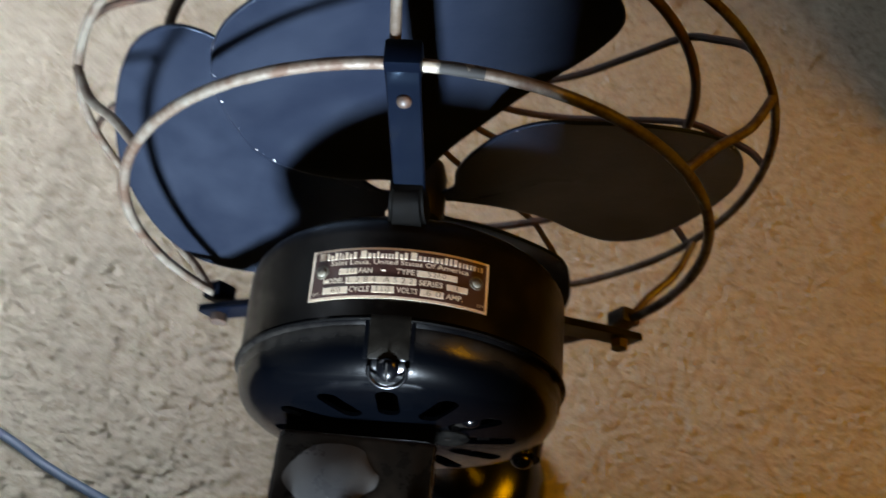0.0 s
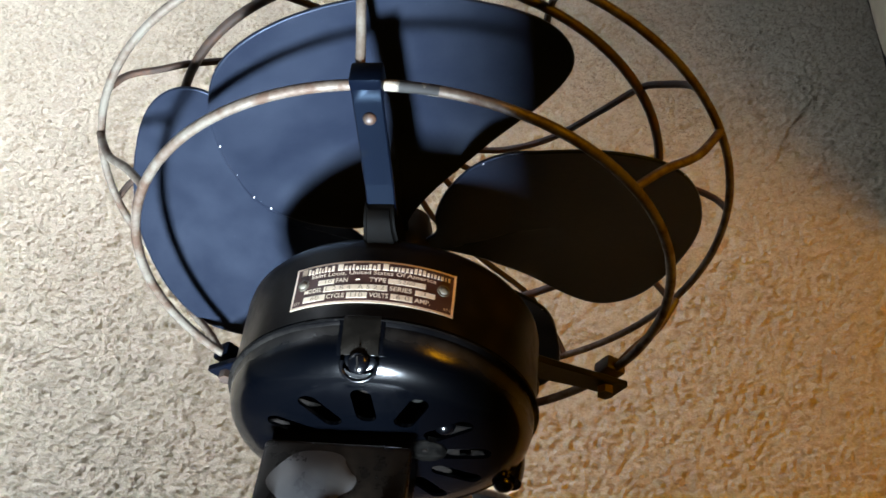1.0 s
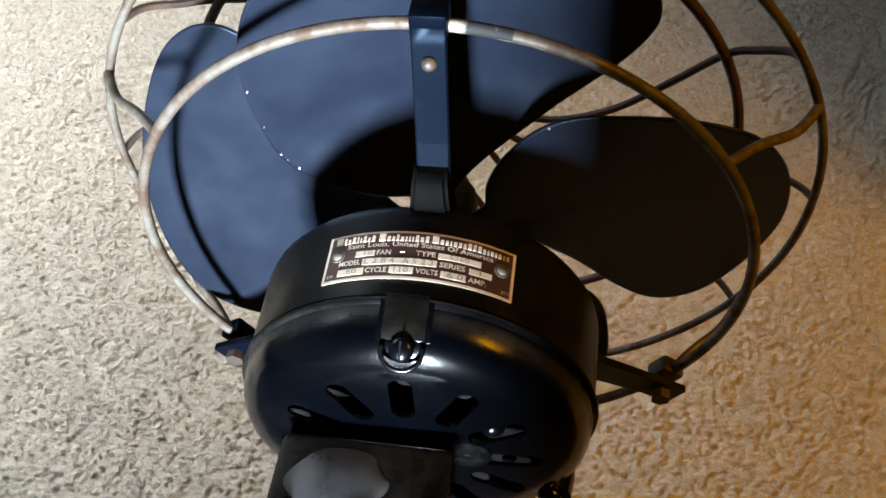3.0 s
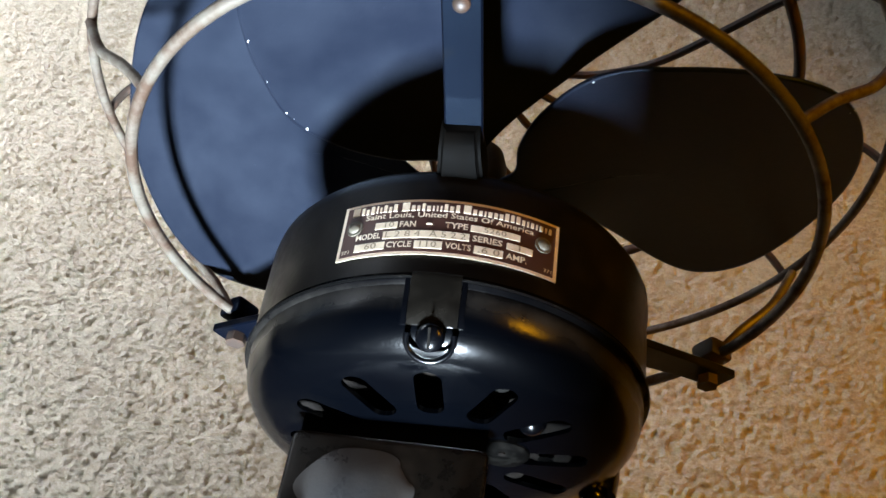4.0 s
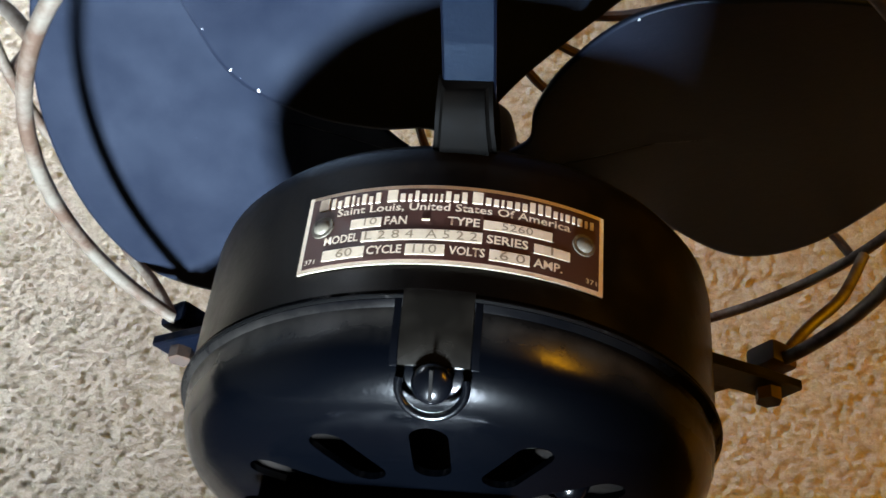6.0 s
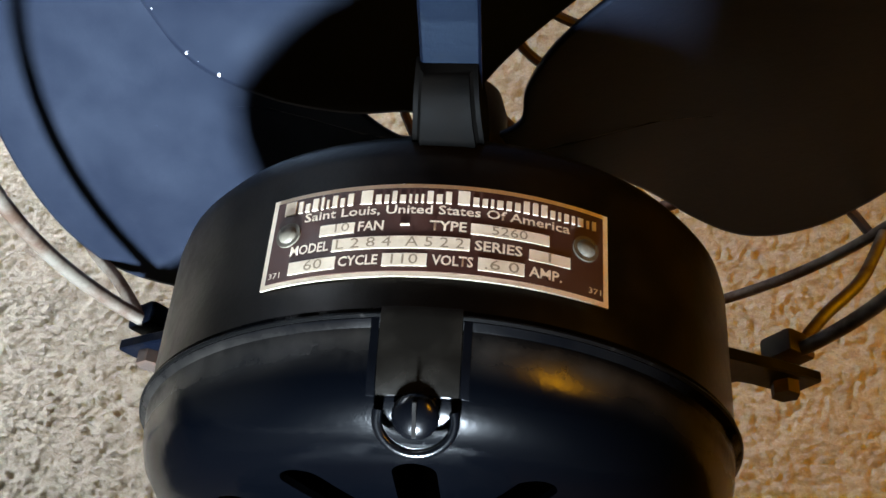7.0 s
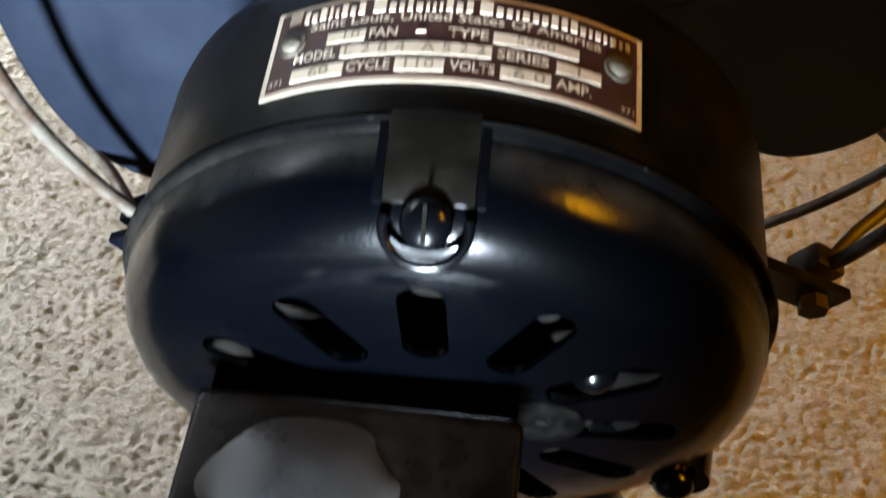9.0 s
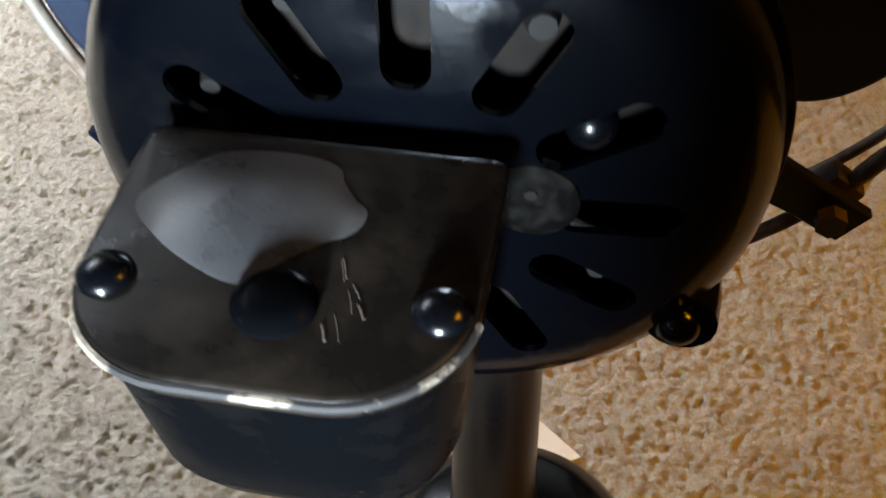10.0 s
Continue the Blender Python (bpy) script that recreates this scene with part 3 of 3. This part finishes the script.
# gear case at the back of the motor
gear = new("gear_case")
gear.parent = fan
tagged(gear, "black gear case with a flat screwed lid behind the motor")
GX0, GX1, GY0, GY1, GZ = -0.0387, 0.0150, -0.0708, -0.0262, AXIS + 0.0190
CASE = enamel("dull black casting paint", (0.0012, 0.0014, 0.0017), 0.26, (0.0045, 0.004, 0.0035), 0.55, 0.85, 60, 0.15)
bsdf(CASE).inputs["Specular IOR Level"].default_value = 0.015
outline = rounded(GX0 + 0.0012, GY0 + 0.0012, GX1 - 0.0012, -0.0185, (0.0175, 0.0175, 0.001, 0.001), 10)
case = bmesh.new()
mx = (GX0 + GX1) / 2
levels = []
for dz, k in ((-0.003, 1.0), (-0.020, 0.96), (-0.032, 0.93), (-0.039, 0.87), (-0.043, 0.78), (-0.045, 0.62)):
    levels.append([case.verts.new((mx + (x - mx) * k, -0.0185 + (y + 0.0185) * k, GZ + dz)) for x, y in outline])
for a, b in zip(levels, levels[1:]):
    for k in range(len(outline)):
        case.faces.new((a[k], a[(k + 1) % len(outline)], b[(k + 1) % len(outline)], b[k]))
case.faces.new(levels[0])
case.faces.new(levels[-1])
part("case", case, CASE, gear, "black enamelled gear case")
lid = part("lid", prism(bmesh.new(), rounded(GX0, GY0, GX1, GY1, (0.018, 0.018, 0.002, 0.002), 10), GZ - 0.0032, GZ, 0.0, 0.0010), GEAR, gear, "brownish black lid with worn bright edge")
edge_pts = [Vector((x, y, GZ - 0.0011)) for x, y in rounded(GX0 - 0.0001, GY0 - 0.0001, GX1 + 0.0001, GY1, (0.018, 0.018, 0.002, 0.002), 10)][4:21]
part("worn_edge", tube(bmesh.new(), edge_pts, 0.0007, seg=8), WORN, lid, "edge worn to bright metal")
# paler grey patch of the lid, raised as a low dome
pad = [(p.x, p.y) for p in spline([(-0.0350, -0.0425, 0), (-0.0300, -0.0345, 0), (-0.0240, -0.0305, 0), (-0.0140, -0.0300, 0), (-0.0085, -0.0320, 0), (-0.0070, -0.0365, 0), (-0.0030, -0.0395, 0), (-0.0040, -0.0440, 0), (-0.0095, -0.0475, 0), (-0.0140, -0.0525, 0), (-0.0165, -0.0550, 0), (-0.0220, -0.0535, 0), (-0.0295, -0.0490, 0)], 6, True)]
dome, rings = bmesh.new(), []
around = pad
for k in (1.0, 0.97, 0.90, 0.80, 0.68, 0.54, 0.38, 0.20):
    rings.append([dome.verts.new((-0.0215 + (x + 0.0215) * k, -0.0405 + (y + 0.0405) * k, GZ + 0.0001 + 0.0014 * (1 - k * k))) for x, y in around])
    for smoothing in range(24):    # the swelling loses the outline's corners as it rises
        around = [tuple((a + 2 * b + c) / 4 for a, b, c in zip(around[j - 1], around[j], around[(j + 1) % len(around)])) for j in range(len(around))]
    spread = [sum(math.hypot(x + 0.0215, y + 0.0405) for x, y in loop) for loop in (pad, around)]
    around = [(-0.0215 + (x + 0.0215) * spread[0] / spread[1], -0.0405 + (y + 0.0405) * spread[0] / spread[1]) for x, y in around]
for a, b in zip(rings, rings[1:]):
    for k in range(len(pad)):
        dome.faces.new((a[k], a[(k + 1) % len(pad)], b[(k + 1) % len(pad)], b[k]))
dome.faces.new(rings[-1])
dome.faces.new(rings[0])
part("pad", dome, PAD_GREY, lid, "smooth grey swelling of the lid")
for x, y in ((-0.0340, -0.0560), (0.0102, -0.0553)):
    s = bmesh.new()
    bmesh.ops.create_uvsphere(s, u_segments=20, v_segments=10, radius=0.0040, matrix=Matrix.Translation((x, y, GZ)) @ Matrix.Diagonal((1, 1, 0.6, 1)))
    part("screw", s, COVER, lid, "black round-head screw")
kn = lathe(bmesh.new(), [(0.0056, 0.0), (0.0056, 0.0008), (0.0046, 0.0018), (0.0030, 0.0022), (0.0, 0.0023)], 32)
bmesh.ops.transform(kn, matrix=Matrix.Translation((-0.0108, -0.0575, GZ)) @ pose(0, 0, 0, 90), verts=kn.verts)
part("knob", kn, CASE, lid, "black oscillator knob")
SCRATCH = enamel("scratch in the lid", (0.03, 0.021, 0.015), 0.5, (0.04, 0.03, 0.022), 0.45, 0.6, 500)
rs = random.Random(8)
for k in range(7):
    x, y, a, long = rs.uniform(-0.006, 0.004), rs.uniform(-0.061, -0.050), rs.uniform(106, 124), rs.uniform(0.0012, 0.0045)
    d = Vector((math.cos(radians(a)), math.sin(radians(a)), 0)) * long
    c = Vector((x, y, GZ - 0.00005))
    part("scratch", tube(bmesh.new(), [c - d / 2, c + Vector((0.0001, 0, 0.00005)), c + d / 2], rs.uniform(0.00012, 0.00032), seg=6), SCRATCH, lid)
DUSTY = enamel("dry grey dust on enamel", (0.0012, 0.0011, 0.001), 0.7, (0.0075, 0.007, 0.006), 0.44, 0.70, 260)
bsdf(DUSTY).inputs["Specular IOR Level"].default_value = 0.02
boss = lathe(bmesh.new(), [(0.0, -0.0216), (0.0064, -0.0214), (0.0074, -0.0206), (0.0076, -0.0185)], 32, cx=0.0190, cz=0.003)
headpart("pivot_boss", boss, DUSTY, label="round pivot boss grey with dust")
# no hole is cut: a near-black disc stands for the shade in it
hole = lathe(bmesh.new(), [(0.0, -0.0220), (0.0010, -0.0220), (0.0012, -0.0210)], 16, cx=0.0188, cz=0.0055)
headpart("pivot_hole_disc", hole, SLOT_DARK)
lug = bmesh.new()
tube(lug, [polar(0.0545, -31, 0.0), polar(0.0545, -31, -0.010), polar(0.0535, -31, -0.0165)], 0.0066, seg=20)
headpart("cover_lug", lug, COVER, cover, "black screw lug on the rim of the cover")
lug = bmesh.new()
bmesh.ops.create_uvsphere(lug, u_segments=20, v_segments=12, radius=0.0042, matrix=Matrix.Translation(polar(0.0530, -31, -0.0175)) @ Matrix.Diagonal((1, 0.8, 1, 1)))
headpart("screw", lug, COVER, cover, "black round-head screw")

# stand: neck and stepped round base
neck = bmesh.new()
tube(neck, spline([(0.006, 0.020, AXIS - 0.050), (0.008, 0.028, 0.14), (0.008, 0.026, 0.07), (0.011, 0.030, 0.030)], 6), 0.0115, seg=28, taper=lambda t: 0.95 + 0.6 * t ** 3)
part("neck", neck, COVER, fan, "black cast neck")
base = lathe(bmesh.new(), [(0.0, 0.038), (0.018, 0.0375), (0.030, 0.0350), (0.038, 0.030), (0.043, 0.022), (0.046, 0.012), (0.048, 0.0), (0.0, 0.0)], 96)
bmesh.ops.transform(base, matrix=Matrix.Translation((0.013, 0.032, -0.002)) @ pose(0, 0, 0, 90), verts=base.verts)
part("base", base, COVER, fan, "round black stepped base")

# ---- nameplate on the drum ----
PW, PY0, PY1, PR = 0.0570, 0.0060, 0.0240, R_BODY + 0.0006


def on_drum(u, v, lift=0.0):
    """u, v in 0..1 across and up the plate, to a place on the drum."""
    x = (u - 0.5) * PW + 0.0018
    a = math.asin(max(-1, min(1, x / R_BODY)))
    r = PR + lift
    return Vector((r * math.sin(a), PY0 + v * (PY1 - PY0), r * math.cos(a)))


def patch(bm, u0, v0, u1, v1, lift, n=None):
    n = n or max(1, int((u1 - u0) * 40))
    top = [[bm.verts.new(on_drum(u0 + (u1 - u0) * k / n, v, lift)) for k in range(n + 1)] for v in (v0, v1)]
    low = [[bm.verts.new(on_drum(u0 + (u1 - u0) * k / n, v, lift - 0.0004)) for k in range(n + 1)] for v in (v0, v1)]
    for k in range(n):
        bm.faces.new((top[0][k], top[0][k + 1], top[1][k + 1], top[1][k]))
        bm.faces.new((low[0][k], low[0][k + 1], top[0][k + 1], top[0][k]))
        bm.faces.new((low[1][k], low[1][k + 1], top[1][k + 1], top[1][k]))
    for k in (0, n):
        bm.faces.new((low[0][k], low[1][k], top[1][k], top[0][k]))
    return bm


plate = headpart("nameplate", patch(bmesh.new(), 0, 0, 1, 1, 0.0, 48), TIN, label="curved brown and tin nameplate with stamped fields")
headpart("field", patch(bmesh.new(), 0.016, 0.05, 0.984, 0.95, 0.00015, 48), PLATE, plate, "dark brown enamel field")
FIELDS = [(0.168, 0.47, 0.272, 0.585), (0.606, 0.47, 0.828, 0.585), (0.212, 0.285, 0.606, 0.415), (0.772, 0.285, 0.888, 0.40),
          (0.086, 0.10, 0.228, 0.23), (0.364, 0.10, 0.490, 0.23), (0.632, 0.10, 0.760, 0.23)]
for f in FIELDS:
    headpart("stamped_field", patch(bmesh.new(), f[0], f[1], f[2], f[3], 0.0003), TIN, plate)


def words(text, u0, u1, v, size, material, lift=0.0004, name="lettering", bold=0.0):
    """Built-in font laid on the drum; v is the baseline; fitted to u0..u1."""
    cu = bpy.data.curves.new("text", "FONT")
    cu.body, cu.size, cu.offset = text, 1.0, bold
    cu.resolution_u = 2
    tmp = bpy.data.objects.new("text", cu)
    scene.collection.objects.link(tmp)
    me = bpy.data.meshes.new_from_object(tmp.evaluated_get(bpy.context.evaluated_depsgraph_get()))
    bpy.data.objects.remove(tmp)
    bm = bmesh.new()
    bm.from_mesh(me)
    bpy.data.meshes.remove(me)
    xs = [p.co.x for p in bm.verts]
    lo, hi = min(xs), max(xs)
    for p in bm.verts:
        p.co = on_drum(u0 + (p.co.x - lo) / (hi - lo) * (u1 - u0), v + p.co.y * size, lift)
    return headpart(name, bm, material, plate, smooth=False)


words("Saint Louis, United States Of America", 0.115, 0.885, 0.655, 0.135, TIN, bold=0.012)
for text, u0, u1, v in (("FAN", 0.284, 0.358, 0.48), ("TYPE", 0.490, 0.594, 0.48), ("MODEL", 0.086, 0.202, 0.30), ("SERIES", 0.620, 0.752, 0.30),
                        ("CYCLE", 0.238, 0.352, 0.115), ("VOLTS", 0.504, 0.618, 0.115), ("AMP.", 0.772, 0.864, 0.115)):
    words(text, u0, u1, v, 0.145, TIN, bold=0.02)
words("371", 0.027, 0.062, 0.09, 0.085, TIN)
words("371", 0.940, 0.975, 0.09, 0.085, TIN)
words("L 2 8 4", 0.225, 0.385, 0.30, 0.15, STAMP, 0.00045, "stamped_number")
words("A 5 2 2", 0.425, 0.590, 0.30, 0.15, STAMP, 0.00045, "stamped_number")
words("110", 0.390, 0.465, 0.115, 0.15, STAMP, 0.00045, "stamped_number")
words("60", 0.135, 0.190, 0.115, 0.15, STAMP, 0.00045, "stamped_number")
words("5260", 0.665, 0.765, 0.485, 0.13, STAMP, 0.00045, "stamped_number")
words("1", 0.825, 0.832, 0.30, 0.13, STAMP, 0.00045, "stamped_number")
words(".6 0", 0.650, 0.745, 0.115, 0.15, STAMP, 0.00045, "stamped_number")
words("10", 0.215, 0.258, 0.49, 0.13, STAMP, 0.00045, "stamped_number")
headpart("dash", patch(bmesh.new(), 0.406, 0.53, 0.432, 0.548, 0.0004, 1), TIN, plate)


# maker's line: one plain bar for each letter
rb = random.Random(3)
for u0, u1 in ((0.045, 0.268), (0.282, 0.548), (0.564, 0.962)):
    u, first = u0, True
    while u < u1 - 0.006:
        wide = 0.034 if first else rb.choice((0.008, 0.013, 0.015, 0.017))
        tall = 0.150 if first else rb.choice((0.085, 0.09, 0.09, 0.095, 0.13))
        headpart("maker_bar", patch(bmesh.new(), u, 0.780, min(u + wide, u1), 0.780 + tall, 0.0004, 1), TIN, plate)
        u, first = u + wide + 0.0095, False
LAND = enamel("dull grey metal", (0.11, 0.097, 0.072), 0.5, (0.07, 0.06, 0.044), 0.4, 0.7, 400)
for u in (0.068, 0.932):
    bm = bmesh.new()
    c = on_drum(u, 0.55, 0.0)
    ang = math.degrees(math.asin(((u - 0.5) * PW + 0.0018) / R_BODY))
    bmesh.ops.create_cone(bm, cap_ends=True, segments=28, radius1=0.0024, radius2=0.0024, depth=0.0009, matrix=Matrix.Translation(c) @ pose(0, 0, 0, 0, ang, 0))
    headpart("nameplate_land", bm, LAND, plate, "dull grey metal round a rivet")
    bm = bmesh.new()
    bmesh.ops.create_uvsphere(bm, u_segments=16, v_segments=8, radius=0.0017, matrix=Matrix.Translation(on_drum(u, 0.55, 0.0005)) @ pose(0, 0, 0, 0, ang, 0) @ Matrix.Diagonal((1, 1, 0.5, 1)))
    headpart("rivet", bm, LAND, plate)

# ---- cord on the carpet ----
cord_pts = spline([(0.055, 0.150, 0.010), (0.0, 0.130, 0.004), (-0.06, 0.143, 0.004), (-0.11, 0.160, 0.004), (-0.156, 0.180, 0.004), (-0.185, 0.194, 0.004), (-0.213, 0.210, 0.004), (-0.27, 0.235, 0.004), (-0.40, 0.22, 0.004), (-0.60, 0.21, 0.004), (-0.8, 0.28, 0.004), (-1.04, 0.30, 0.004)], 10)
tagged(part("power_cord", tube(bmesh.new(), cord_pts, 0.0028, seg=10), CORD), "thin blue-grey power cord lying on the carpet", "cord")

# ---- pale piece by the base ----
# unidentified pale shape, added as a thin flat cream piece
card = prism(bmesh.new(), [(0.046, 0.232), (0.066, 0.240), (0.079, 0.2475), (0.060, 0.2640), (0.047, 0.2655)], 0.0005, 0.0030)
PALE = mat("pale cream surface", (0.66, 0.62, 0.52), 0.7, spec=0.2)
bump(PALE, noise_node(PALE, 300, 4), 0.2, 0.0004)
tagged(part("pale_piece", card, PALE, smooth=False), "small flat pale cream piece on the carpet beside the fan base", "card")

# ---- printed footstool beside the fan ----
stool = tagged(new("footstool"), "low footstool covered in black and cream animal print cloth", "footstool")
part("body", box(bmesh.new(), 0.346, 0.408, 0.0, 0.80, 1.02, 0.40, 0.03, 5), DARKCLOTH, stool, "black cloth")
for outline in ([(0.575, 0.040), (0.520, 0.016), (0.475, 0.024), (0.445, 0.030), (0.440, 0.060), (0.440, 0.150), (0.480, 0.165), (0.520, 0.110), (0.560, 0.075)],
                [(0.720, 0.036), (0.650, 0.026), (0.592, 0.030), (0.600, 0.050), (0.640, 0.056), (0.690, 0.050)],
                [(0.620, 0.100), (0.560, 0.088), (0.535, 0.110), (0.545, 0.150), (0.590, 0.180), (0.640, 0.150)],
                [(0.860, 0.050), (0.780, 0.040), (0.740, 0.075), (0.700, 0.110), (0.760, 0.140), (0.830, 0.110)],
                [(0.560, 0.230), (0.480, 0.215), (0.460, 0.270), (0.500, 0.330), (0.570, 0.320)],
                [(0.780, 0.230), (0.690, 0.200), (0.650, 0.260), (0.700, 0.330), (0.790, 0.310)]):
    pts = [(p.x, p.y) for p in spline([(y, z, 0) for y, z in outline], 6, True)]
    pb = prism(bmesh.new(), pts, 0.0, 0.003, 0.0, 0.001)
    for v in pb.verts:
        v.co = Vector((0.3470 - v.co.z, v.co.x, v.co.y))
    part("print_patch", pb, CREAM, stool, "cream patch of the print")

# ---- windows ----
def window(name, lo, hi, z0, z1, depth_at, side):
    """A painted frame and sill in an opening; side: whether it stands in the side wall."""
    win = tagged(new(name), "white painted window frame with a plain sill", "window", kind="structure")
    def laid(bm):
        if side:
            for v in bm.verts:
                v.co = Vector((v.co.y, v.co.x, v.co.z))
        return bm
    for x0, za, x1, zb in ((lo, z0, lo + 0.03, z1), (hi - 0.03, z0, hi, z1), (lo + 0.03, z0, hi - 0.03, z0 + 0.03), (lo + 0.03, z1 - 0.03, hi - 0.03, z1)):
        part("window_frame", laid(box(bmesh.new(), x0, depth_at - 0.10, za, x1, depth_at - 0.06, zb, 0.004)), WOOD, win)
    part("window_sill", laid(box(bmesh.new(), lo - 0.04, depth_at + 0.002, z0 - 0.035, hi + 0.04, depth_at + 0.06, z0 - 0.004, 0.006)), WOOD, win)


window("window_1", WIN_A[0], WIN_A[1], WIN_A[2], WIN_A[3], BACK_Y, False)
window("window_2", WIN_B[0], WIN_B[1], WIN_B[2], WIN_B[3], SIDE_X, True)
